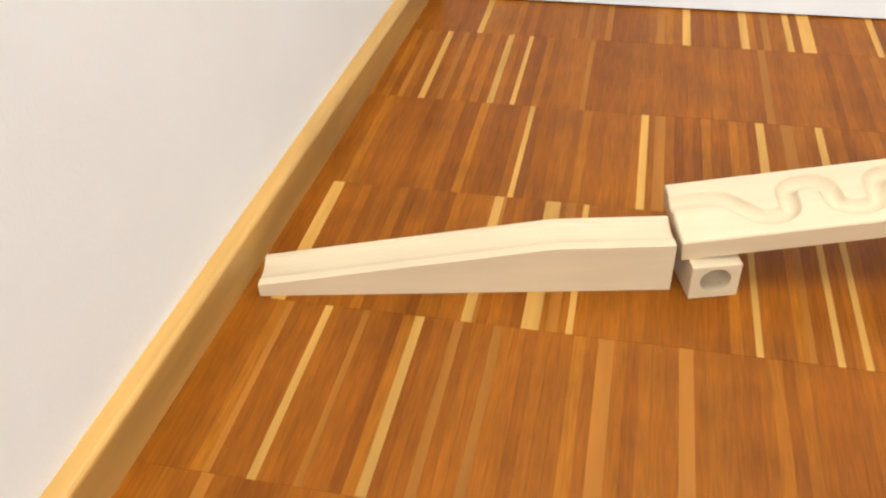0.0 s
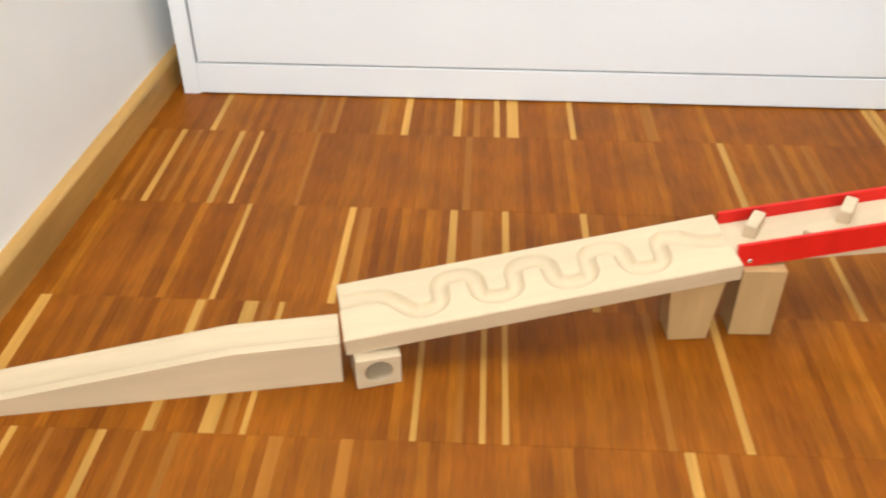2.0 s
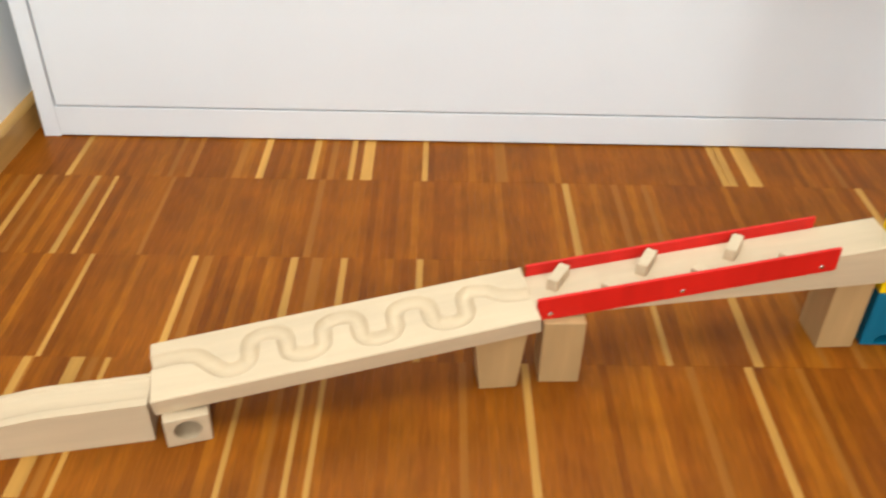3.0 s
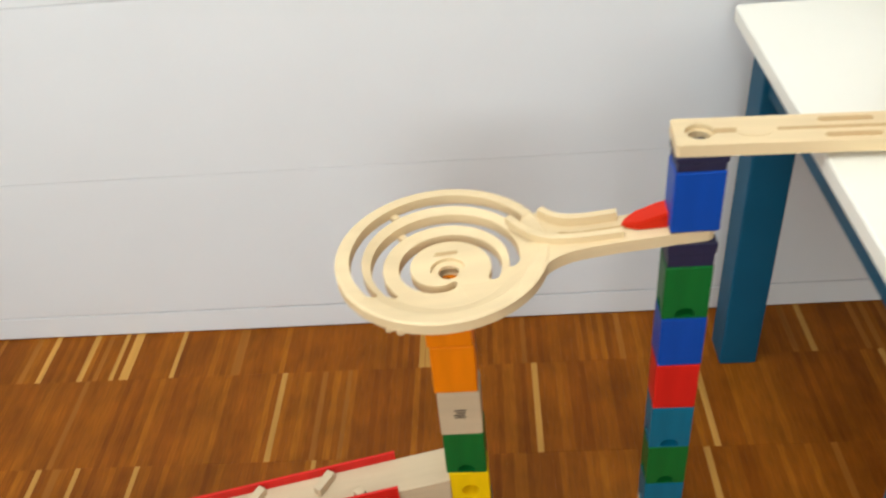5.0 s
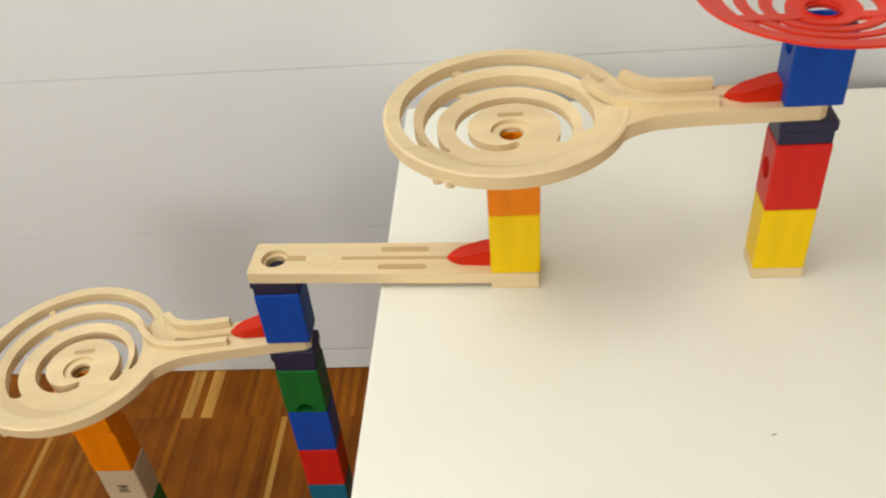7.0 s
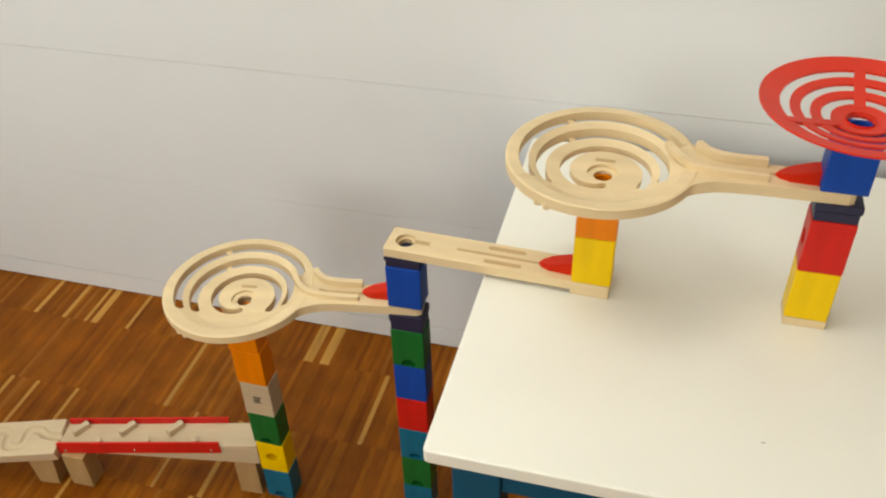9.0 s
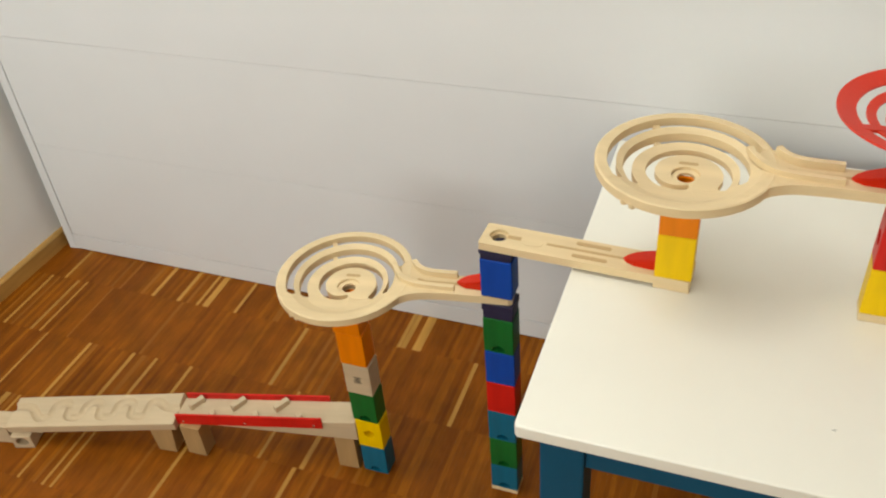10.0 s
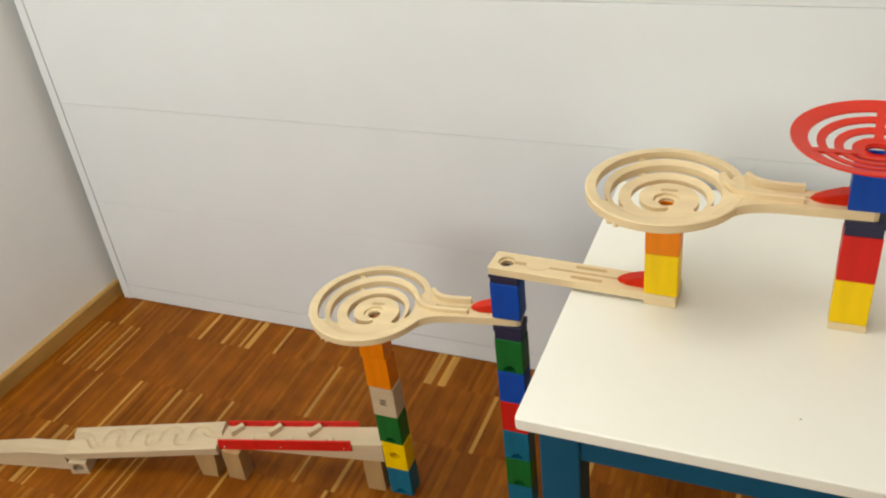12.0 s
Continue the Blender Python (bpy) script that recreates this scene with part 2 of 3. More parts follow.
def wardrobe():
    """A white lacquered chest front: side stile, plinth and wide drawer fronts."""
    x0, x1, st = -0.271, 2.6, 0.0215
    w = thing("wardrobe", pose(0, 0, 0), "wide white lacquered wardrobe with flush drawer fronts and plinth", "wardrobe")
    part("body", boxed(x0 + 0.001, x1 - 0.001, FRONT_Y + 0.019, 0.55, 0.006, 2.05), WHITE_LACQUER, w)
    # Dark sheet behind the fronts that draws the seams' shade.
    part("seam_shade_sheet", boxed(x0 + st - 0.006, x1 - 0.02, FRONT_Y + 0.012, FRONT_Y + 0.018, 0.03, 2.0), SEAM_SHADE, w)
    part("side_stile", boxed(x0, x0 + st, FRONT_Y, FRONT_Y + 0.018, 0.0, 2.05, 0.001), WHITE_LACQUER, w)
    part("side_stile", boxed(x1 - st, x1, FRONT_Y, FRONT_Y + 0.018, 0.0, 2.05, 0.001), WHITE_LACQUER, w)
    part("plinth", boxed(x0 + st, x1 - st, FRONT_Y + 0.0005, FRONT_Y + 0.018, 0.002, 0.0425, 0.001), WHITE_LACQUER, w)
    zs = [0.045, 0.287, 0.535, 0.785, 1.035, 1.4, 2.04]
    for a, b in zip(zs, zs[1:]):
        part("drawer_front", boxed(x0 + st + 0.003, x1 - st - 0.003, FRONT_Y + 0.0005, FRONT_Y + 0.018, a, b - 0.0007, 0.0004), WHITE_LACQUER, w)


wardrobe()

# ---- the table ----
TABLE_Z = 0.4975


def table():
    x0, x1, y0, y1 = 0.9940, 1.95, -0.644, -0.066
    t = thing("play_table", pose(0, 0, 0), "low white children's table with teal painted legs and aprons", "table")
    r, pts = 0.006, []
    for cx, cy, a0 in ((x1 - r, y1 - r, 0), (x0 + r, y1 - r, 90), (x0 + r, y0 + r, 180), (x1 - r, y0 + r, 270)):
        for k in range(6):
            a = radians(a0 + 18 * k)
            pts.append((cx + r * math.cos(a), cy + r * math.sin(a)))
    bm = prism(bmesh.new(), pts, TABLE_Z - 0.018, TABLE_Z)
    es = [e for e in bm.edges if len(e.link_faces) == 2 and e.calc_face_angle(0) > 1.2 and abs(e.verts[0].co.z - e.verts[1].co.z) < 1e-5]
    bmesh.ops.bevel(bm, geom=es, offset=0.002, segments=2, affect="EDGES", profile=0.5)
    part("tabletop", bm, TABLE_WHITE, t, "smooth white tabletop with rounded corners")
    zt, lw, i = TABLE_Z - 0.018, 0.050, 0.022
    for a in (x0 + i, x1 - i - lw):
        for b in (y0 + i, y1 - i - lw):
            part("leg", boxed(a, a + lw, b, b + lw, 0, zt, 0.003), TEAL, t)
    for b in (y0 + i + 0.006, y1 - i - 0.026):
        part("apron", boxed(x0 + i + lw, x1 - i - lw, b, b + 0.02, zt - 0.06, zt, 0.0015), TEAL, t)
    for a in (x0 + i + 0.006, x1 - i - 0.026):
        part("apron", boxed(a, a + 0.02, y0 + i + lw, y1 - i - lw, zt - 0.06, zt, 0.0015), TEAL, t)

    mark = part("pencil_mark", boxed(-0.002, 0.002, -0.0003, 0.0003, 0, 0.0003), INK, t, "tiny dark dash mark")
    mark.matrix_world = pose(1.304, -0.559, TABLE_Z - 0.0001, 0, 0, 8)


table()

# ---- the marble run: blocks ----
W, HB, SP, SPD, ARM = 0.044, 0.0640, 0.0270, 0.0210, 0.0135
BEAM = 0.0180
BACK = 0.0105  # a block reaches this far behind the tower's axis, and half its width before it


def bore(bm, w, h):
    """A round marble hole down through the top face."""
    face = max((f for f in bm.faces if f.normal.z > 0.99), key=lambda f: f.calc_area())
    edges = list(face.edges)
    bm.faces.remove(face)
    ring = [[bm.verts.new((0.0095 * math.cos(2 * math.pi * k / 24), (BACK - w / 2) / 2 + 0.003 + 0.0095 * math.sin(2 * math.pi * k / 24), z)) for k in range(24)] for z in (h, h - 0.035)]
    for i in range(24):
        bm.faces.new((ring[0][i], ring[0][(i + 1) % 24], ring[1][(i + 1) % 24], ring[1][i]))
    bm.faces.new(ring[1])
    bmesh.ops.triangle_fill(bm, edges=edges + [bm.edges.get((ring[0][i], ring[0][(i + 1) % 24])) for i in range(24)], use_beauty=True)
    bm.normal_update()


def block_mesh(w, h, hole="", bevel=0.002, sides=(0, 1)):
    """A cube block with its base at the origin; hole: arch at the foot, round in the middle, of its front and its left side."""
    bm = boxed(-w / 2, w / 2, -w / 2, BACK, 0, h, bevel)
    bm.normal_update()
    bore(bm, w, h)
    if hole:
        for side in sides:
            n = Vector((0, -1, 0)) if side == 0 else Vector((-1, 0, 0))
            face = max((f for f in bm.faces if f.normal.dot(n) > 0.99), key=lambda f: f.calc_area())
            edges = list(face.edges)
            bm.faces.remove(face)
            pts, r = [], 0.0095
            for k in range(20):
                a = 2 * math.pi * k / 20
                cz = {"round": 0.52 * h, "arch": 0.0045, "high": 0.74 * h}[hole]
                pts.append((r * math.cos(a), cz + r * math.sin(a)))
            if hole == "arch":
                pts = [(x, max(z, 0.0022)) for x, z in pts]
                pts = [p for i, p in enumerate(pts) if p != pts[i - 1]]
            out, deep = [], []
            for x, z in pts:
                p = (x, -w / 2, z) if side == 0 else (-w / 2, x - 0.006, z)
                q = (x, -w / 2 + 0.016, z) if side == 0 else (-w / 2 + 0.016, x - 0.006, z)
                out.append(bm.verts.new(p)), deep.append(bm.verts.new(q))
            m = len(out)
            for i in range(m):
                bm.faces.new((out[i], out[(i + 1) % m], deep[(i + 1) % m], deep[i]))
            bm.faces.new(deep)
            loop = [bm.edges.get((out[i], out[(i + 1) % m])) for i in range(m)]
            bmesh.ops.triangle_fill(bm, edges=edges + loop, use_beauty=True)
            bm.normal_update()
    return bm


def block(colour, x, y, z, hole="", turn=0.0, where="", h=HB, sides=(0, 1)):
    ob = part("marble_run_block", block_mesh(W, h, hole, sides=sides), PAINTS[colour])
    ob.matrix_world = pose(x, y, z, 0, 0, turn)
    paint = "unpainted beech" if colour == "wood" else colour + " stained wooden"
    tagged(ob, f"{paint} marble run block {where}".strip(), "block", "marble run blocks")
    return ob


def spacer(x, y, z, turn=0.0, h=SP):
    bm = boxed(-W / 2 + 0.001, W / 2 - 0.001, -W / 2 + 0.001, BACK - 0.001, 0, h * 0.55, 0.001)
    box(bm, -W / 2 - 0.0004, W / 2 + 0.0004, -W / 2 - 0.0004, BACK, h * 0.55 + 0.0008, h, 0.001)
    box(bm, -W / 2 + 0.002, W / 2 - 0.002, -W / 2 + 0.002, BACK - 0.002, h * 0.5, h * 0.6)
    ob = part("spacer_plate", bm, PAINTS["navy"])
    ob.matrix_world = pose(x, y, z, 0, 0, turn)
    tagged(ob, "thin dark navy wooden spacer plate between tower blocks", "spacer", "spacer plates")


A, B = (0.6710, -0.385), (0.8935, -0.360)
C, D = (1.1180, -0.369), (1.3470, -0.3650)


def towers():
    z = 0.0
    for i, (c, hole) in enumerate((("teal", "arch"), ("yellow", "round"), ("green", "arch"), ("wood", "arch"), ("orange", ""), ("orange", ""))):
        ob = block(c, A[0] + (0.0032, 0.0020, 0.0008, -0.0004, -0.0022, -0.0045)[i], A[1], z, hole, (0, 1.5, -1, 0.5, 0, 1)[i], "in the short tower", sides=(1,) if c == "wood" else (0, 1))
        if c == "wood":
            ob["label"] = "unpainted beech marble run block with a small black stamp"
            for a, b, wd, hi in ((0.0, 0.0375, 0.012, 0.0018), (0.001, 0.0340, 0.009, 0.0016), (-0.001, 0.0305, 0.011, 0.0018), (0.0, 0.0270, 0.012, 0.0016)):
                bar = boxed(a - wd / 2, a + wd / 2, -W / 2 - 0.0004, -W / 2 + 0.0004, b - hi / 2, b + hi / 2)
                part("stamp_mark", bar, INK, ob, "black printed mark")
        z += HB
    z = 0.0
    for i, (c, hole) in enumerate((("teal", "arch"), ("green", "arch"), ("teal", "arch"), ("red", ""), ("blue", ""), ("green", "arch"))):
        low = 0.008 if i == 0 else 0.0
        block(c, *B, z + low, hole, (0, 0.8, -0.6, 0, 1, -0.5)[i], "in the tall tower", h=HB - low)
        z += HB
    foot = part("base_plate", boxed(-W / 2, W / 2, -W / 2, BACK, 0, 0.008, 0.001), MAPLE)
    foot.matrix_world = pose(*B, 0)
    tagged(foot, "small pale wooden base plate on the parquet", "base plate")
    spacer(*B, z)
    z += SP + ARM
    block("blue", *B, z, "", 0, "topping the tall floor tower")
    spacer(*B, z + HB, h=TABLE_Z + 0.0063 - z - HB)
    z = TABLE_Z + BEAM
    block("yellow", *C, z, "", 0, "on the beam end")
    block("orange", *C, z + HB, "", 0.5, "under the table spiral disc")
    z = TABLE_Z
    ob = part("base_plate", boxed(-W / 2, W / 2, -W / 2, BACK, 0, 0.011, 0.0015), MAPLE)
    ob.matrix_world = pose(*D, z, 0, 0, 0)
    tagged(ob, "small pale wooden base plate on the white table", "base plate")
    z += 0.011
    block("yellow", *D, z, "", -1, "at the table tower foot")
    block("red", *D, z + HB, "round", 0, "in the table tower", sides=(1,))
    spacer(*D, z + 2 * HB, h=SPD)
    block("blue", *D, z + 2 * HB + SPD + ARM, "high", 0, "under the red funnel", sides=(1,))


towers()

# ---- spiral discs ----


def spiral_disc(m, collar, label):
    """A round maple plate with curved slots, a central hole and an arm along +x. Its top lies at z = 0."""
    R, N = 0.0985, 180
    off = Vector((-0.004, 0.004, 0.0))
    slots = ((0.838, 0.805, 0.052, 22, 216), (0.655, 0.630, 0.052, -18, 220), (0.475, 0.230, 0.052, -32, 288))

    def radii(a):
        rs = [0.0160 / R]
        for c0, c1, half, a0, a1 in reversed(slots):
            if a0 <= a <= a1:
                mid = c0 + (c1 - c0) * ((a - a0) / (a1 - a0)) ** 2.6
                zone = half / mid * 57.3
                d = min(a - a0, a1 - a) / zone
                f = math.sqrt(max(0.0, 1 - (1 - min(d, 1)) ** 2))
            else:
                mid = c1 + (c0 - c1) * ((a - a1) % 360) / (a0 + 360 - a1)
                f = 0.0
            f = max(f, 0.02)
            rs += [mid - half * f, mid + half * f]
        return rs + [0.975, 1.0]

    def top(r):
        return -0.0008 if r > 0.99 else -0.020 * min(1, max(0, 0.89 - r) / 0.37)

    def low(r):
        return top(r) - 0.0105 if r > 0.3 else -collar

    bm = bmesh.new()
    grid = []
    for k in range(N):
        a = -60 + 360 * k / N
        c, s = math.cos(radians(a)), math.sin(radians(a))
        col = []
        for r in radii(a):
            h = max(-collar, low(r))
            p = Vector((R * r * c, R * r * s, 0)) + off * r
            col.append((bm.verts.new((p.x, p.y, top(r))), bm.verts.new((p.x, p.y, h))))
        grid.append(col)
    nr = len(grid[0])

    def solid(k, j):
        if not 0 <= j < nr - 1:
            return False
        if j in (1, 3, 5):
            a0, a1 = tuple(reversed(slots))[(j - 1) // 2][3:]
            a = -60 + 360 * (k % N + 0.5) / N
            return not a0 < a < a1
        return True

    for k in range(N):
        k1 = (k + 1) % N
        for j in range(nr - 1):
            if not solid(k, j):
                continue
            q = (grid[k][j], grid[k][j + 1], grid[k1][j + 1], grid[k1][j])
            bm.faces.new([v[0] for v in q]), bm.faces.new([v[1] for v in q])
            for other, e in (((k, j - 1), (q[0], q[3])), ((k, j + 1), (q[1], q[2])), ((k - 1, j), (q[0], q[1])), ((k1, j), (q[3], q[2]))):
                if not solid(*other):
                    try:
                        bm.faces.new((e[0][0], e[1][0], e[1][1], e[0][1]))
                    except ValueError:
                        pass
    d = thing("spiral_disc", m, label, "marble run spiral", "spiral discs")
    plate = part("disc", bm, MAPLE, d)
    # the arm flares out of the disc
    front = curve_between([(0.050, -0.0740), (0.066, -0.0580), (0.080, -0.0410), (0.095, -0.0290), (0.116, -0.0220), (0.150, -0.0195)])
    back = curve_between([(0.165, 0.0195), (0.132, 0.0200), (0.113, 0.0235), (0.099, 0.031), (0.088, 0.043)])
    end = [(0.236, -0.0195), (0.2415, -0.0165), (0.2415, 0.0165), (0.236, 0.0195)]
    bm = prism(bmesh.new(), front + end + back + [(0.087, 0.028), (0.0885, 0.0), (0.080, -0.020), (0.066, -0.042)], -ARM, -0.0008)
    part("arm", bm, MAPLE, d)
    # rails guiding the marble into the outer slot
    back_rail = curve_between([(0.0925, 0.0365), (0.097, 0.0295), (0.105, 0.0220), (0.117, 0.0172), (0.133, 0.0155), (0.160, 0.0155)])
    part("rail", prism(bmesh.new(), ribbon(back_rail, 0.0034), -0.001, 0.0085), MAPLE, d)
    mid_rail = curve_between([(0.062, 0.034), (0.069, 0.020), (0.080, 0.005), (0.095, -0.005), (0.120, -0.0095), (0.160, -0.0105)])
    part("rail", prism(bmesh.new(), ribbon(mid_rail, 0.0034), -0.002, 0.0060), MAPLE, d)
    part("rail_groove", prism(bmesh.new(), ribbon([(0.104, 0.005), (0.118, 0.0015), (0.195, 0.002)], 0.0022), -0.0008, -0.0004), GROOVE_SHADE, d, "milled groove, drawn as a shade-toned strip")
    # counterbored hole, finger pill and foot
    ring = bmesh.new()
    for k in range(32):
        a, b = 2 * math.pi * k / 32, 2 * math.pi * (k + 1) / 32
        loop = []
        for ang in (a, b):
            c, s = math.cos(ang), math.sin(ang)
            loop.append([ring.verts.new((r * c, r * s, z)) for r, z in ((0.0164, -0.0235), (0.0098, -0.0235), (0.0098, -0.0270), (0.0164, -0.0270))])
        for i in range(3):
            ring.faces.new((loop[0][i], loop[0][i + 1], loop[1][i + 1], loop[1][i]))
    bmesh.ops.remove_doubles(ring, verts=ring.verts, dist=1e-5)
    part("hole_collar", ring, MAPLE, d)
    part("finger_groove", pill(bmesh.new(), 0.0, 0.0235, 0.022, 0.0026, -0.0212, -0.0196), GROOVE_SHADE, d, "shallow milled oval, drawn in shade tone")
    foot = bmesh.new()
    foot_h = max(0.001, min(0.012, collar - 0.0245))
    bmesh.ops.create_cone(foot, cap_ends=False, segments=32, radius1=0.019, radius2=0.021, depth=foot_h, matrix=Matrix.Translation((0, 0, -collar + foot_h / 2)))
    part("foot_ring", foot, MAPLE, d)
    # small bridges across the two outer slots
    for a, mid in ((119, 0.838), (124, 0.638)):
        c, s = math.cos(radians(a)), math.sin(radians(a))
        tab = boxed(-0.0062, 0.0030, -0.0036, 0.0036, -0.0110, -0.0050, 0.0006)
        bmesh.ops.transform(tab, verts=tab.verts, matrix=Matrix.Translation((R * mid * c + off.x * mid, R * mid * s + off.y * mid, top(mid))) @ Matrix.Rotation(radians(a + 180), 4, "Z"))
        part("slot_bridge", tab, MAPLE, d)
    # the floor of the groove round the hole
    floor_bm = bmesh.new()
    rows = []
    for k in range(32):
        c, s = math.cos(math.pi * k / 16), math.sin(math.pi * k / 16)
        rows.append([floor_bm.verts.new((r * c, r * s, z)) for r, z in ((0.0098, 0.0012 - collar), (0.030, 0.0012 - collar), (0.030, -collar), (0.0098, -collar))])
    for k in range(32):
        for i in range(4):
            floor_bm.faces.new((rows[k][i], rows[k][(i + 1) % 4], rows[k - 1][(i + 1) % 4], rows[k - 1][i]))
    part("groove_floor", floor_bm, MAPLE, d)
    for a, r in ((236, 0.091), (243, 0.091)):
        peg = bmesh.new()
        bmesh.ops.create_cone(peg, cap_ends=True, segments=16, radius1=0.0038, radius2=0.0042, depth=0.006, matrix=Matrix.Translation((r * math.cos(radians(a)) - 0.006, r * math.sin(radians(a)), -0.0118)))
        part("peg", peg, MAPLE, d)
    return d


def chute(m):
    """The pointed red insert that feeds the marble onto an arm."""
    bm = bmesh.new()
    outline = [(-0.030, 0.0), (-0.027, -0.0045), (-0.020, -0.0085), (-0.006, -0.0095), (0.004, -0.0095), (0.004, 0.0095), (-0.006, 0.0095), (-0.020, 0.0085), (-0.027, 0.0045)]
    prism(bm, [(x * 1.35 if x < 0 else x, y * 1.12) for x, y in outline], 0, 0.009)
    for v in bm.verts:
        if v.co.z > 0.001:
            v.co.z = 0.0035 + 0.0125 * min(1, max(0, (v.co.x + 0.0405) / 0.0405))
    bmesh.ops.bevel(bm, geom=[e for e in bm.edges if all(v.co.z > 0.002 for v in e.verts) and len(e.link_faces) == 2 and e.calc_face_angle(0) > 0.7], offset=0.0012, segments=2, affect="EDGES")
    ob = part("red_chute", bm, RED_PLASTIC)
    ob.matrix_world = m
    tagged(ob, "glossy red plastic chute insert at a tower block", "chute", "red chutes")


# Darker maple: the grooves' inner shade, painted on thin raised strips.
GROOVE_SHADE = mat("groove_shade_tan", (0.52, 0.34, 0.16), 0.7, var=0.05, scale=60)
ARM_B = 6 * HB + SP + ARM
ARM_D = TABLE_Z + 0.011 + 2 * HB + SPD + ARM
yaw1 = math.degrees(math.atan2(B[1] - A[1], B[0] - A[0]))
yaw2 = math.degrees(math.atan2(D[1] - C[1], D[0] - C[0]))
reach, sag = math.hypot(B[0] - A[0], B[1] - A[1]), 1.5
tilted = pose(*B, ARM_B, 0, 0, yaw1) @ Matrix.Rotation(radians(-sag), 4, "Y") @ Matrix.Translation((-reach, 0, 0))
spiral_disc(tilted, tilted.translation.z - 6 * HB + 0.0002, "pale maple spiral disc with curved slots on the orange tower")
spiral_disc(pose(*C, ARM_D, 0, 0, yaw2), ARM_D - TABLE_Z - BEAM - 2 * HB - 0.0005, "pale maple spiral disc with curved slots over the white table")
chute(pose(B[0] - W / 2, B[1], ARM_B - 0.0008, 0, 0, yaw1))
chute(pose(D[0] - W / 2, D[1], ARM_D - 0.0008, 0, 0, yaw2))

# ---- the beam between floor tower and table ----


def beam():
    yaw = math.atan2(C[1] - B[1], C[0] - B[0])
    length = math.hypot(C[0] - B[0], C[1] - B[1])
    b = thing("straight_beam", pose(*B, TABLE_Z, 0, 0, math.degrees(yaw)), "pale maple straight marble rail from floor tower to table", "marble run rail")
    h = BEAM
    bm = bmesh.new()
    r = 0.0125
    outline = []
    hw = W / 2
    for cx, cy, a0 in ((length + hw - 0.003, hw - 0.003, 0), (-hw + 0.003, hw - 0.003, 90), (-hw + 0.003, -hw + 0.003, 180), (length + hw - 0.003, -hw + 0.003, 270)):
        for k in range(4):
            a = radians(a0 + 30 * k)
            outline.append((cx + 0.003 * math.cos(a), cy + 0.003 * math.sin(a)))
    loops = {}
    for z in (0.0065, h):
        o = [bm.verts.new((x, y, z)) for x, y in outline]
        c = [bm.verts.new((r * math.cos(2 * math.pi * k / 28), r * math.sin(2 * math.pi * k / 28), z)) for k in range(28)]
        loops[z] = (o, c)
        es = []
        for loop in (o, c):
            es += [bm.edges.new((loop[i], loop[(i + 1) % len(loop)])) for i in range(len(loop))]
        bmesh.ops.triangle_fill(bm, edges=es, use_beauty=True)
    for idx in (0, 1):
        lo, hi = loops[0.0065][idx], loops[h][idx]
        n = len(lo)
        for i in range(n):
            bm.faces.new((lo[i], lo[(i + 1) % n], hi[(i + 1) % n], hi[i]))
    part("body", bm, MAPLE, b)
    part("end_foot", boxed(length - hw + 0.0005, length + hw - 0.0005, -hw + 0.0005, hw - 0.0005, 0, 0.0070, 0.0008), MAPLE, b)
    ring = bmesh.new()
    for k in range(32):
        loop = []
        for ang in (2 * math.pi * k / 32, 2 * math.pi * (k + 1) / 32):
            c, s = math.cos(ang), math.sin(ang)
            loop.append([ring.verts.new((q * c, q * s, z)) for q, z in ((0.0128, h - 0.005), (0.0095, h - 0.005), (0.0095, 0.0067))])
        for i in range(2):
            ring.faces.new((loop[0][i], loop[0][i + 1], loop[1][i + 1], loop[1][i]))
    part("hole_collar", ring, MAPLE, b)
    part("hole_channel", prism(bmesh.new(), ribbon([(0.0115, 0.0), (0.031, 0.0)], 0.0034), h - 0.0002, h + 0.0003), GROOVE_SHADE, b, "short milled channel, drawn in shade tone")
    g = [(0.064, 0.0), (length - hw - 0.012, 0.0)]
    part("centre_groove", prism(bmesh.new(), ribbon(g, 0.0021), h - 0.0002, h + 0.0003), GROOVE_SHADE, b, "milled centre groove, drawn as a shade-toned strip")
    part("oval_inlay", pill(bmesh.new(), 0.045, 0, 0.030, 0.0105, h - 0.0002, h + 0.0006), MAPLE, b)
    for y in (0.0125, -0.0125):
        part("side_groove", pill(bmesh.new(), 0.122, y, 0.045, 0.003, h - 0.0002, h + 0.0007), GROOVE_SHADE, b, "milled oval groove, drawn in shade tone")
    chute(pose(C[0] - W / 2, C[1], TABLE_Z + h, 0, 0, math.degrees(yaw)))


beam()

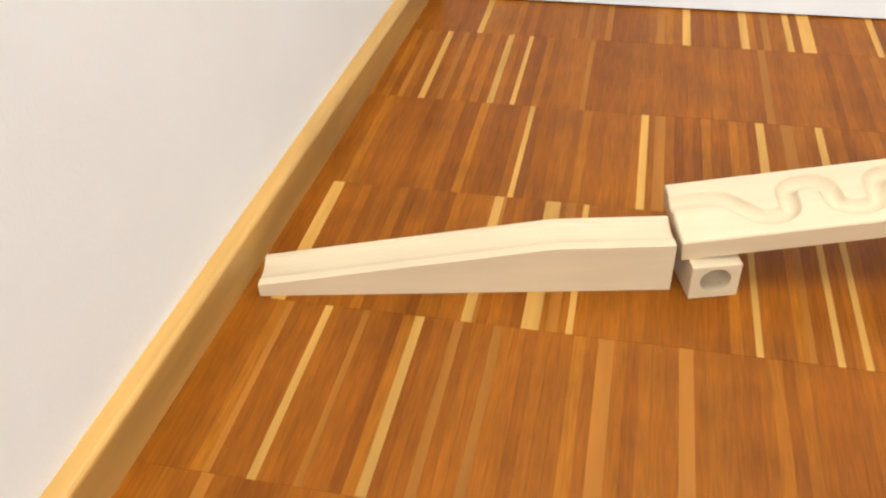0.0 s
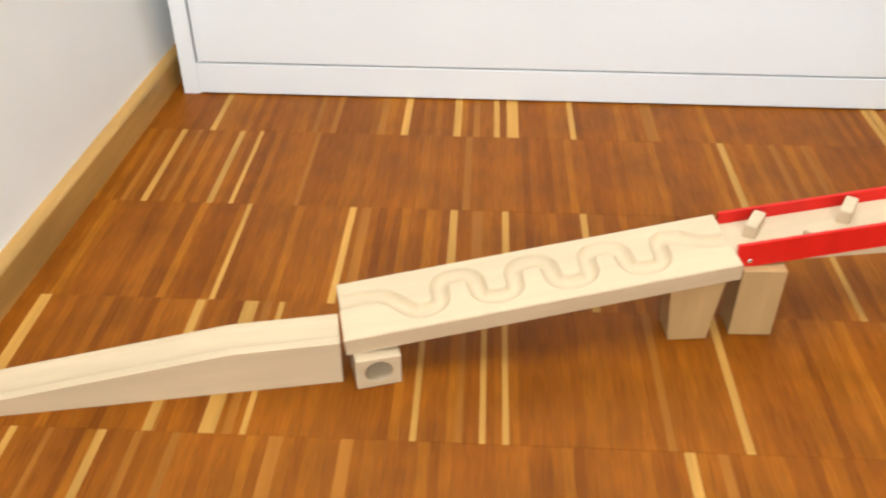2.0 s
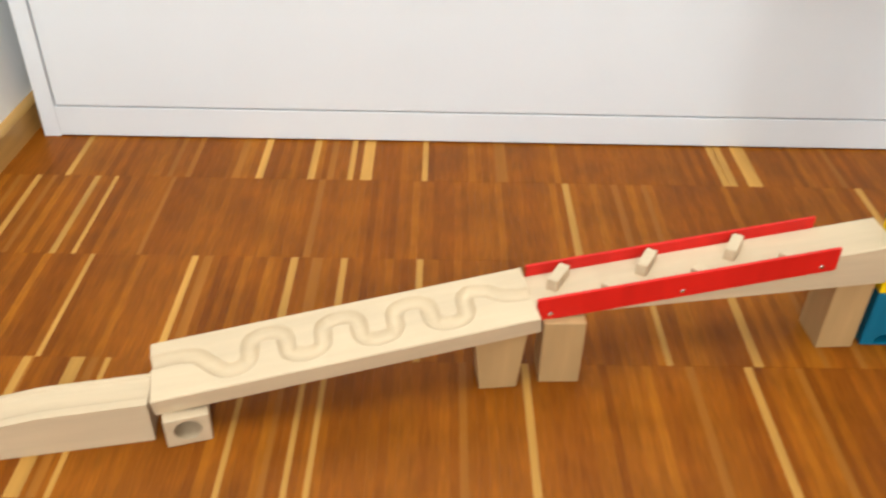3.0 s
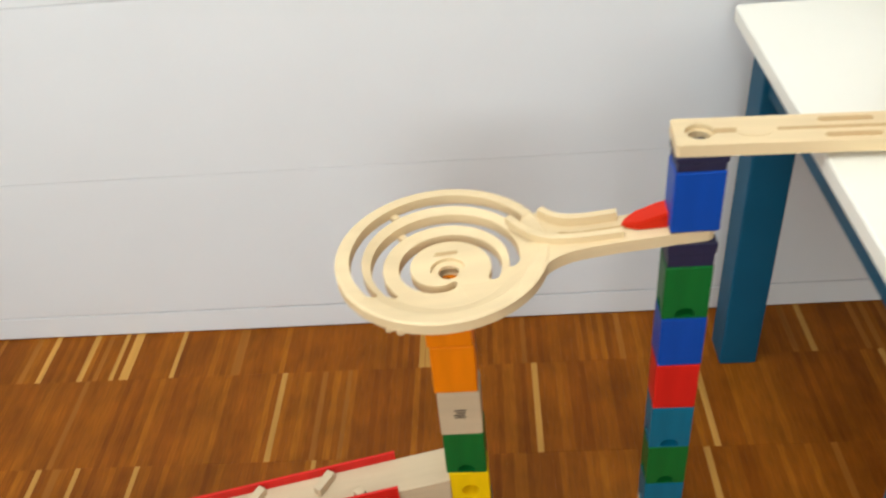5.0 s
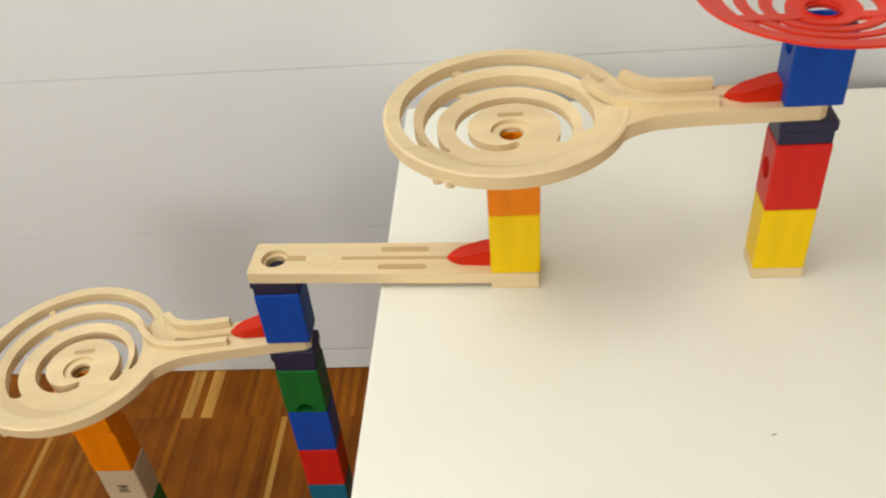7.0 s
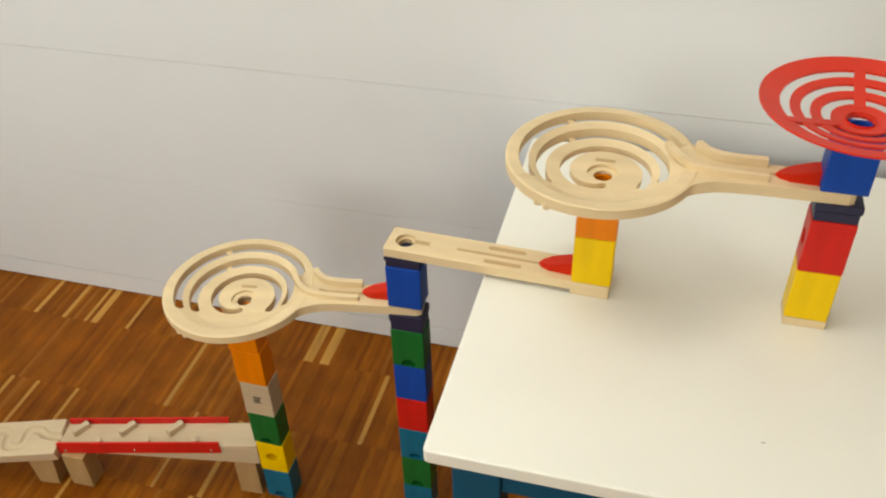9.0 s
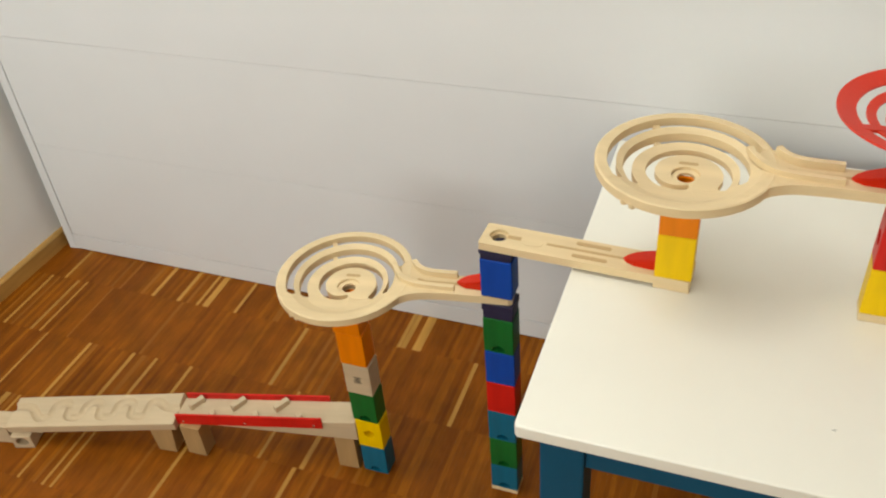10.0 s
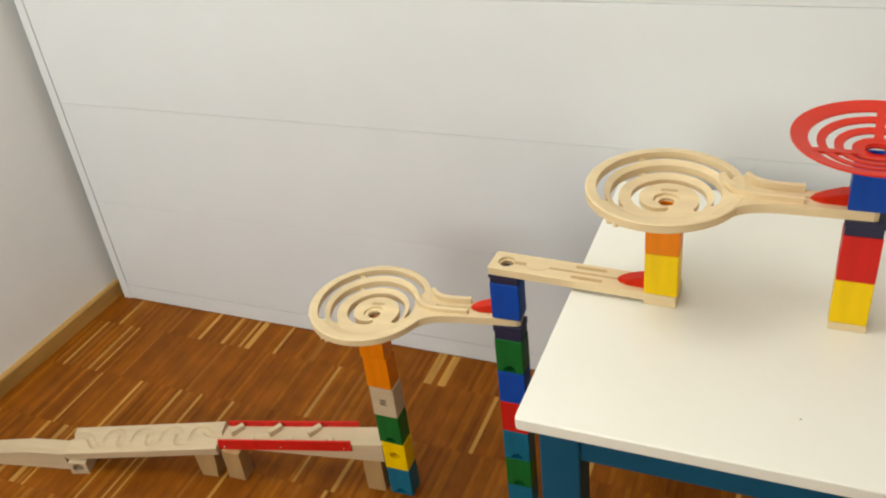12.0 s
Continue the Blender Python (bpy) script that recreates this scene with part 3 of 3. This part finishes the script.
# ---- the red funnel ----


def funnel():
    """A slotted red plastic dish: rings joined by three spokes."""
    zf = TABLE_Z + 0.011 + 3 * HB + SPD + ARM
    f = thing("slotted_funnel", pose(*D, zf, 0, 0, 0), "translucent red plastic funnel dish with ring slots", "funnel")
    R = 0.094

    def z(r):
        return 0.002 + 0.021 * (r / R) ** 1.25

    for r0, r1 in ((0.012, 0.027), (0.036, 0.046), (0.055, 0.065), (0.0745, 0.094)):
        bm = bmesh.new()
        n = 72
        prof = [(r0, z(r0)), ((r0 + r1) / 2, z((r0 + r1) / 2)), (r1, z(r1)), (r1, z(r1) - 0.0022), (r0, z(r0) - 0.0022)]
        rows = [[bm.verts.new((r * math.cos(2 * math.pi * k / n), r * math.sin(2 * math.pi * k / n), h)) for r, h in prof] for k in range(n)]
        for k in range(n):
            for i in range(5):
                bm.faces.new((rows[k][i], rows[k][(i + 1) % 5], rows[(k + 1) % n][(i + 1) % 5], rows[(k + 1) % n][i]))
        part("ring", bm, RED_FUNNEL, f)
    for a in (88, 208, 328):
        bm = bmesh.new()
        prev = None
        for k in range(9):
            r = 0.022 + (0.080 - 0.022) * k / 8
            c, s = math.cos(radians(a)), math.sin(radians(a))
            ring = [bm.verts.new((r * c - y * s, r * s + y * c, z(r) + dz)) for y, dz in ((-0.005, -0.003), (0.005, -0.003), (0.005, 0.0006), (-0.005, 0.0006))]
            if prev:
                for i in range(4):
                    bm.faces.new((prev[i], prev[(i + 1) % 4], ring[(i + 1) % 4], ring[i]))
            else:
                bm.faces.new(ring)
            prev = ring
        bm.faces.new(prev)
        part("spoke", bm, RED_FUNNEL, f)
    bm = bmesh.new()
    bmesh.ops.create_cone(bm, cap_ends=False, segments=32, radius1=0.0125, radius2=0.0135, depth=0.006, matrix=Matrix.Translation((0, 0, 0.003)))
    part("spout", bm, RED_FUNNEL, f)


funnel()

# ---- the ramps on the floor ----


def groove_top(bm, length, width, depth, path, radius, thick, nu=230, nv=46):
    """A board with a rounded groove along a path in its top; the top is at z = 0."""
    pts = np.array(path)
    seg = pts[1:] - pts[:-1]
    rows = []
    for i in range(nu + 1):
        row = []
        for j in range(nv + 1):
            x, y = length * i / nu, width * (j / nv - 0.5)
            d = np.array([x, y]) - pts[:-1]
            t = np.clip((d * seg).sum(1) / (seg ** 2).sum(1), 0, 1)
            near = np.sqrt(((d - seg * t[:, None]) ** 2).sum(1).min())
            z = -depth * (1 - (near / radius) ** 2) ** 0.8 if near < radius else 0
            if i in (0, nu) or j in (0, nv):
                z -= 0.0011
            row.append(bm.verts.new((x, y, z)))
        rows.append(row)
    for i in range(nu):
        for j in range(nv):
            bm.faces.new((rows[i][j], rows[i + 1][j], rows[i + 1][j + 1], rows[i][j + 1]))
    rim = [r[0] for r in rows] + rows[-1][1:] + [r[-1] for r in rows[-2::-1]] + rows[0][-2:0:-1]
    low = [bm.verts.new((v.co.x, v.co.y, -thick)) for v in rim]
    n = len(rim)
    for i in range(n):
        bm.faces.new((rim[i], low[i], low[(i + 1) % n], rim[(i + 1) % n]))
    bm.faces.new(low)
    return bm


def slalom():
    bl, br = Vector((-0.001, -0.4795, 0.0540)), Vector((0.3185, -0.4095, 0.0900))
    u = br - bl
    yaw, slope = math.atan2(u.y, u.x), math.atan2(u.z, math.hypot(u.x, u.y))
    width, length = 0.064, u.length
    turn, first = 0.190, 0.300
    path = curve_between([(length * a, width * b) for a, b in ((0.0, 0.15), (0.06, 0.17), (0.115, 0.12), (0.145, -0.02), (0.170, -0.17))], 6)
    for k in range(141):
        s = 0.195 + (0.855 - 0.195) * k / 140
        w = math.cos(2 * math.pi * (s - first) / turn)
        w = math.copysign(abs(w) ** 0.8, w)
        path.append((length * (s + 0.014 * math.sin(4 * math.pi * (s - first) / turn)), width * (0.25 * w + 0.01)))
    path += curve_between([(length * a, width * b) for a, b in ((0.885, 0.20), (0.92, 0.06), (0.96, 0.0), (1.0, -0.01))], 6)
    bm = groove_top(bmesh.new(), length, width, 0.0060, path, 0.0078, 0.0175, 320, 64)
    ob = part("slalom_board", bm, BEECH)
    ob.matrix_world = Matrix.Translation(bl) @ Matrix.Rotation(yaw, 4, "Z") @ Matrix.Rotation(-slope, 4, "Y") @ Matrix.Rotation(radians(7), 4, "X") @ Matrix.Translation((0, -width / 2, 0))
    tagged(ob, "unpainted beech board with a winding milled groove, sloping over the parquet", "marble run ramp")


slalom()


def low_ramp():
    """The grooved run-out ramp that ends at the baseboard."""
    p0, p1 = Vector((-0.2965, -0.581, 0)), Vector((0.0065, -0.521, 0))
    d = p1 - p0
    length, yaw, hw = d.length, math.atan2(d.y, d.x), 0.0185
    bm = bmesh.new()
    rows = []
    n = 40
    for i in range(n + 1):
        s = i / n
        top = 0.0105 + 0.030 * min(1, s / 0.72) + 0.001 * max(0, (s - 0.72) / 0.28)
        prof = [(-hw, 0.0), (hw, 0.0), (hw, top)]
        for k in range(9):
            a = math.pi * k / 8
            prof.append((0.0125 * math.cos(a) + 0.002, top - 0.0032 * math.sin(a)))
        prof.append((-hw, top))
        rows.append([bm.verts.new((length * s, y, z)) for y, z in prof])
    m = len(rows[0])
    for i in range(n):
        for j in range(m):
            bm.faces.new((rows[i][j], rows[i][(j + 1) % m], rows[i + 1][(j + 1) % m], rows[i + 1][j]))
    bm.faces.new(rows[0]), bm.faces.new(rows[-1])
    ob = part("run_out_ramp", bm, BEECH)
    ob.matrix_world = Matrix.Translation(p0) @ Matrix.Rotation(yaw, 4, "Z")
    tagged(ob, "unpainted beech wedge ramp with a groove, lying against the baseboard", "marble run ramp")


low_ramp()


def support(x, y, w, d, h, turn, label, hole=False, flare=0.0):
    """A support block; x, y is its front left foot; flare widens it to the top."""
    bm = boxed(0, w, 0, d, 0, h, 0.0012)
    for v in bm.verts:
        v.co.x += flare * (v.co.z / h) * (1 if v.co.x > w / 2 else -1)
    if hole:
        face = max((f for f in bm.faces if f.normal.y < -0.99), key=lambda f: f.calc_area())
        edges = list(face.edges)
        bm.faces.remove(face)
        out, deep = [], []
        for k in range(24):
            a = 2 * math.pi * k / 24
            px, pz = w / 2 + 0.0115 * math.cos(a), h * 0.54 + 0.0105 * math.sin(a)
            out.append(bm.verts.new((px, 0, pz))), deep.append(bm.verts.new((px, d * 0.8, pz)))
        for i in range(24):
            bm.faces.new((out[i], out[(i + 1) % 24], deep[(i + 1) % 24], deep[i]))
        bm.faces.new(deep)
        bmesh.ops.triangle_fill(bm, edges=edges + [bm.edges.get((out[i], out[(i + 1) % 24])) for i in range(24)], use_beauty=True)
    ob = part("support_block", bm, BEECH if hole else BROWN_BEECH)
    ob.matrix_world = pose(x, y, 0, 0, 0, turn)
    tagged(ob, label, "block", "support blocks")


support(0.023, -0.548, 0.037, 0.037, 0.0300, 17, "small beech cube with a round hole, propping the slalom board", hole=True)
support(0.283, -0.474, 0.034, 0.030, 0.0620, 6, "beech block flaring upwards, propping the high end of the slalom board", flare=0.006)
support(0.337, -0.464, 0.037, 0.030, 0.0697, 2, "plain beech block under the low end of the red-railed ramp")
support(0.608, -0.412, 0.036, 0.040, 0.078, 4, "plain beech block propping the red-railed ramp beside the tower")


def rail_ramp():
    """A wedge of beech between two red side strips, with six pegs."""
    p0, p1 = Vector((0.3230, -0.4335, 0.0795)), Vector((0.6495, -0.3870, 0.1205))
    d = p1 - p0
    yaw, length = math.atan2(d.y, d.x), math.hypot(d.x, d.y)
    t = thing("red_railed_ramp", Matrix.Translation((p0.x, p0.y, 0)) @ Matrix.Rotation(yaw, 4, "Z"), "beech ramp with red side strips and slanted pegs", "marble run ramp")
    hw = 0.0228
    bm = bmesh.new()
    prof = [(0, 0.0695), (length, 0.078), (length, p1.z), (0, p0.z)]
    rows = [[bm.verts.new((x, y, z)) for x, z in prof] for y in (-hw, hw)]
    for i in range(4):
        bm.faces.new((rows[0][i], rows[0][(i + 1) % 4], rows[1][(i + 1) % 4], rows[1][i]))
    bm.faces.new(rows[0]), bm.faces.new(rows[1])
    bmesh.ops.bevel(bm, geom=bm.edges[:], offset=0.001, segments=1, affect="EDGES")
    part("body", bm, BEECH, t)
    g = (p1.z - p0.z) / length

    def top(x):
        return p0.z + g * x

    for side in (-1, 1):
        bm = bmesh.new()
        x0, x1 = 0.004, 0.272
        y0, y1 = side * hw, side * (hw + 0.0032)
        vs = [[bm.verts.new((x, y, top(x) + z)) for x, z in ((x0, -0.0125), (x1, -0.0125), (x1, 0.0105), (x0, 0.0105))] for y in (y0, y1)]
        for i in range(4):
            bm.faces.new((vs[0][i], vs[0][(i + 1) % 4], vs[1][(i + 1) % 4], vs[1][i]))
        bm.faces.new(vs[0]), bm.faces.new(vs[1])
        strip = part("side_strip", bm, PAINTS["red"], t, "red painted side strip")
        for x in (0.016, 0.133, 0.258):
            nail = bmesh.new()
            bmesh.ops.create_uvsphere(nail, u_segments=12, v_segments=6, radius=0.0024, matrix=Matrix.Translation((x, side * (hw + 0.003), top(x) - 0.0065)) @ Matrix.Diagonal((1, 0.5, 1, 1)))
            part("nail", nail, STEEL, strip, "bright steel nail head", smooth=True)
    for x, y, side in ((0.030, 0.008, 1), (0.110, 0.008, 1), (0.190, 0.008, 1), (0.070, -0.0155, -1), (0.150, -0.0155, -1), (0.229, -0.0155, -1)):
        bm = boxed(-0.0052, 0.0052, -0.0140 if side > 0 else -0.006, 0.0140 if side > 0 else 0.006, -0.002, 0.011 if side > 0 else 0.008, 0.0016)
        bmesh.ops.transform(bm, verts=bm.verts, matrix=Matrix.Translation((x, y, top(x))) @ Matrix.Rotation(radians(-38 * side), 4, "Z"))
        part("peg", bm, BEECH, t)


rail_ramp()

# ---- parquet ----
ROW, STRIP_W, FLOOR_X0 = 0.16, 0.0083, WALL_X - 0.06
# light strips of each row: from, to, and whether pale sapwood
LIGHT = {
    0: [(-0.212, -0.205, 1), (-0.088, -0.082, 0), (-0.066, -0.059, 0), (-0.009, 0.0, 0), (0.02, 0.029, 1), (0.083, 0.092, 1), (0.107, 0.115, 0), (0.132, 0.139, 1), (0.148, 0.162, 1), (0.224, 0.231, 1), (0.316, 0.33, 0), (0.594, 0.602, 1), (0.603, 0.613, 1), (0.626, 0.641, 1), (0.641, 0.644, 1), (0.743, 0.75, 0)],
    1: [(-0.267, -0.261, 0), (-0.245, -0.238, 1), (-0.225, -0.219, 0), (-0.174, -0.167, 1), (-0.15, -0.145, 1), (-0.08, -0.075, 0), (0.099, 0.107, 0), (0.395, 0.403, 1), (0.455, 0.463, 0), (0.492, 0.498, 0)],
    2: [(-0.128, -0.123, 1), (-0.019, -0.012, 1), (-0.006, 0.004, 0), (0.087, 0.095, 1), (0.11, 0.121, 0), (0.141, 0.148, 1), (0.222, 0.229, 1), (0.46, 0.466, 1), (0.542, 0.551, 1), (0.608, 0.614, 0), (0.642, 0.649, 0)],
    3: [(-0.284, -0.273, 1), (-0.138, -0.13, 1), (-0.13, -0.127, 0), (-0.094, -0.081, 1), (-0.076, -0.068, 0), (-0.062, -0.057, 1), (0.069, 0.074, 1), (0.104, 0.109, 0), (0.122, 0.127, 1), (0.14, 0.145, 1), (0.265, 0.272, 0), (0.323, 0.33, 1), (0.476, 0.484, 0), (0.531, 0.539, 1), (0.579, 0.586, 0)],
    4: [(-0.269, -0.264, 0), (-0.24, -0.234, 1), (-0.21, -0.205, 0), (-0.171, -0.164, 1), (-0.142, -0.135, 0), (-0.113, -0.106, 0), (-0.038, -0.027, 0), (0.017, 0.027, 0)],
}


def parquet_floor():
    base = tagged(part("floor", boxed(WALL_X - 0.35, EAST + 0.1, SOUTH - 0.2, 0.9, -0.05, -0.0008), STRIP_STUFF), "warm brown mosaic parquet with pale sapwood strips", "floor", kind="structure")
    rnd = random.Random(5)
    edges = [0.04, -0.12]
    while edges[-1] > -2.4:
        edges.append(edges[-1] - ROW)
    cache, count = {}, 0
    tones = (STRIP, MIDWOOD, SAPWOOD)
    stuff = [([], []) for _ in tones]
    for row, (y1, y0) in enumerate(zip(edges, edges[1:])):
        cells, x = [], FLOOR_X0
        for a, b, pale in LIGHT.get(row, ()):
            n = max(1, round((a - x) / STRIP_W))
            if a > x + 0.002:
                cells += [(x + (a - x) * k / n, x + (a - x) * (k + 1) / n, 0) for k in range(n)]
            cells.append((a, b, 1 + pale))
            x = b
        while x < 2.3:
            r = rnd.random()
            few = 0.35 if x < 1.0 and row < 5 else 1.0
            cells.append((x, x + STRIP_W, 2 if r < 0.018 * few else 1 if r < 0.07 * few else 0))
            x += STRIP_W
        for a, b, tone in cells:
            if count < 300 and 0.0 < a < 0.62 and row in (1, 2, 3) and (tone or row > 1):
                key = round(y1 - y0, 3), tone, round(b - a, 4)
                if key not in cache:
                    bm = boxed(0.00004, b - a - 0.00004, 0.0001, y1 - y0 - 0.0001, -0.0008, 0.0)
                    me = bpy.data.meshes.new("parquet_strip")
                    bm.to_mesh(me)
                    bm.free()
                    me.materials.append(tones[tone])
                    cache[key] = me
                ob = new("parquet_strip", cache[key])
                ob.parent, ob.location = base, (a, y0, 0)
                count += 1
                continue
            v, f = stuff[tone]
            n = len(v)
            a, b, c, d = a + 0.00004, b - 0.00004, y0 + 0.0001, y1 - 0.0001
            v += [(a, c, 0), (b, c, 0), (b, d, 0), (a, d, 0), (a, c, -0.0008), (b, c, -0.0008), (b, d, -0.0008), (a, d, -0.0008)]
            f += [(n, n + 1, n + 2, n + 3), (n, n + 4, n + 5, n + 1), (n + 1, n + 5, n + 6, n + 2), (n + 2, n + 6, n + 7, n + 3), (n + 3, n + 7, n + 4, n)]
    for (v, f), m in zip(stuff, (STRIP_STUFF, MIDWOOD, SAPWOOD)):
        me = bpy.data.meshes.new("parquet_strips")
        me.from_pydata(v, [], f)
        me.materials.append(m)
        ob = new("parquet_strips", me)
        ob.parent = base
        tagged(ob, kind="stuff")


parquet_floor()
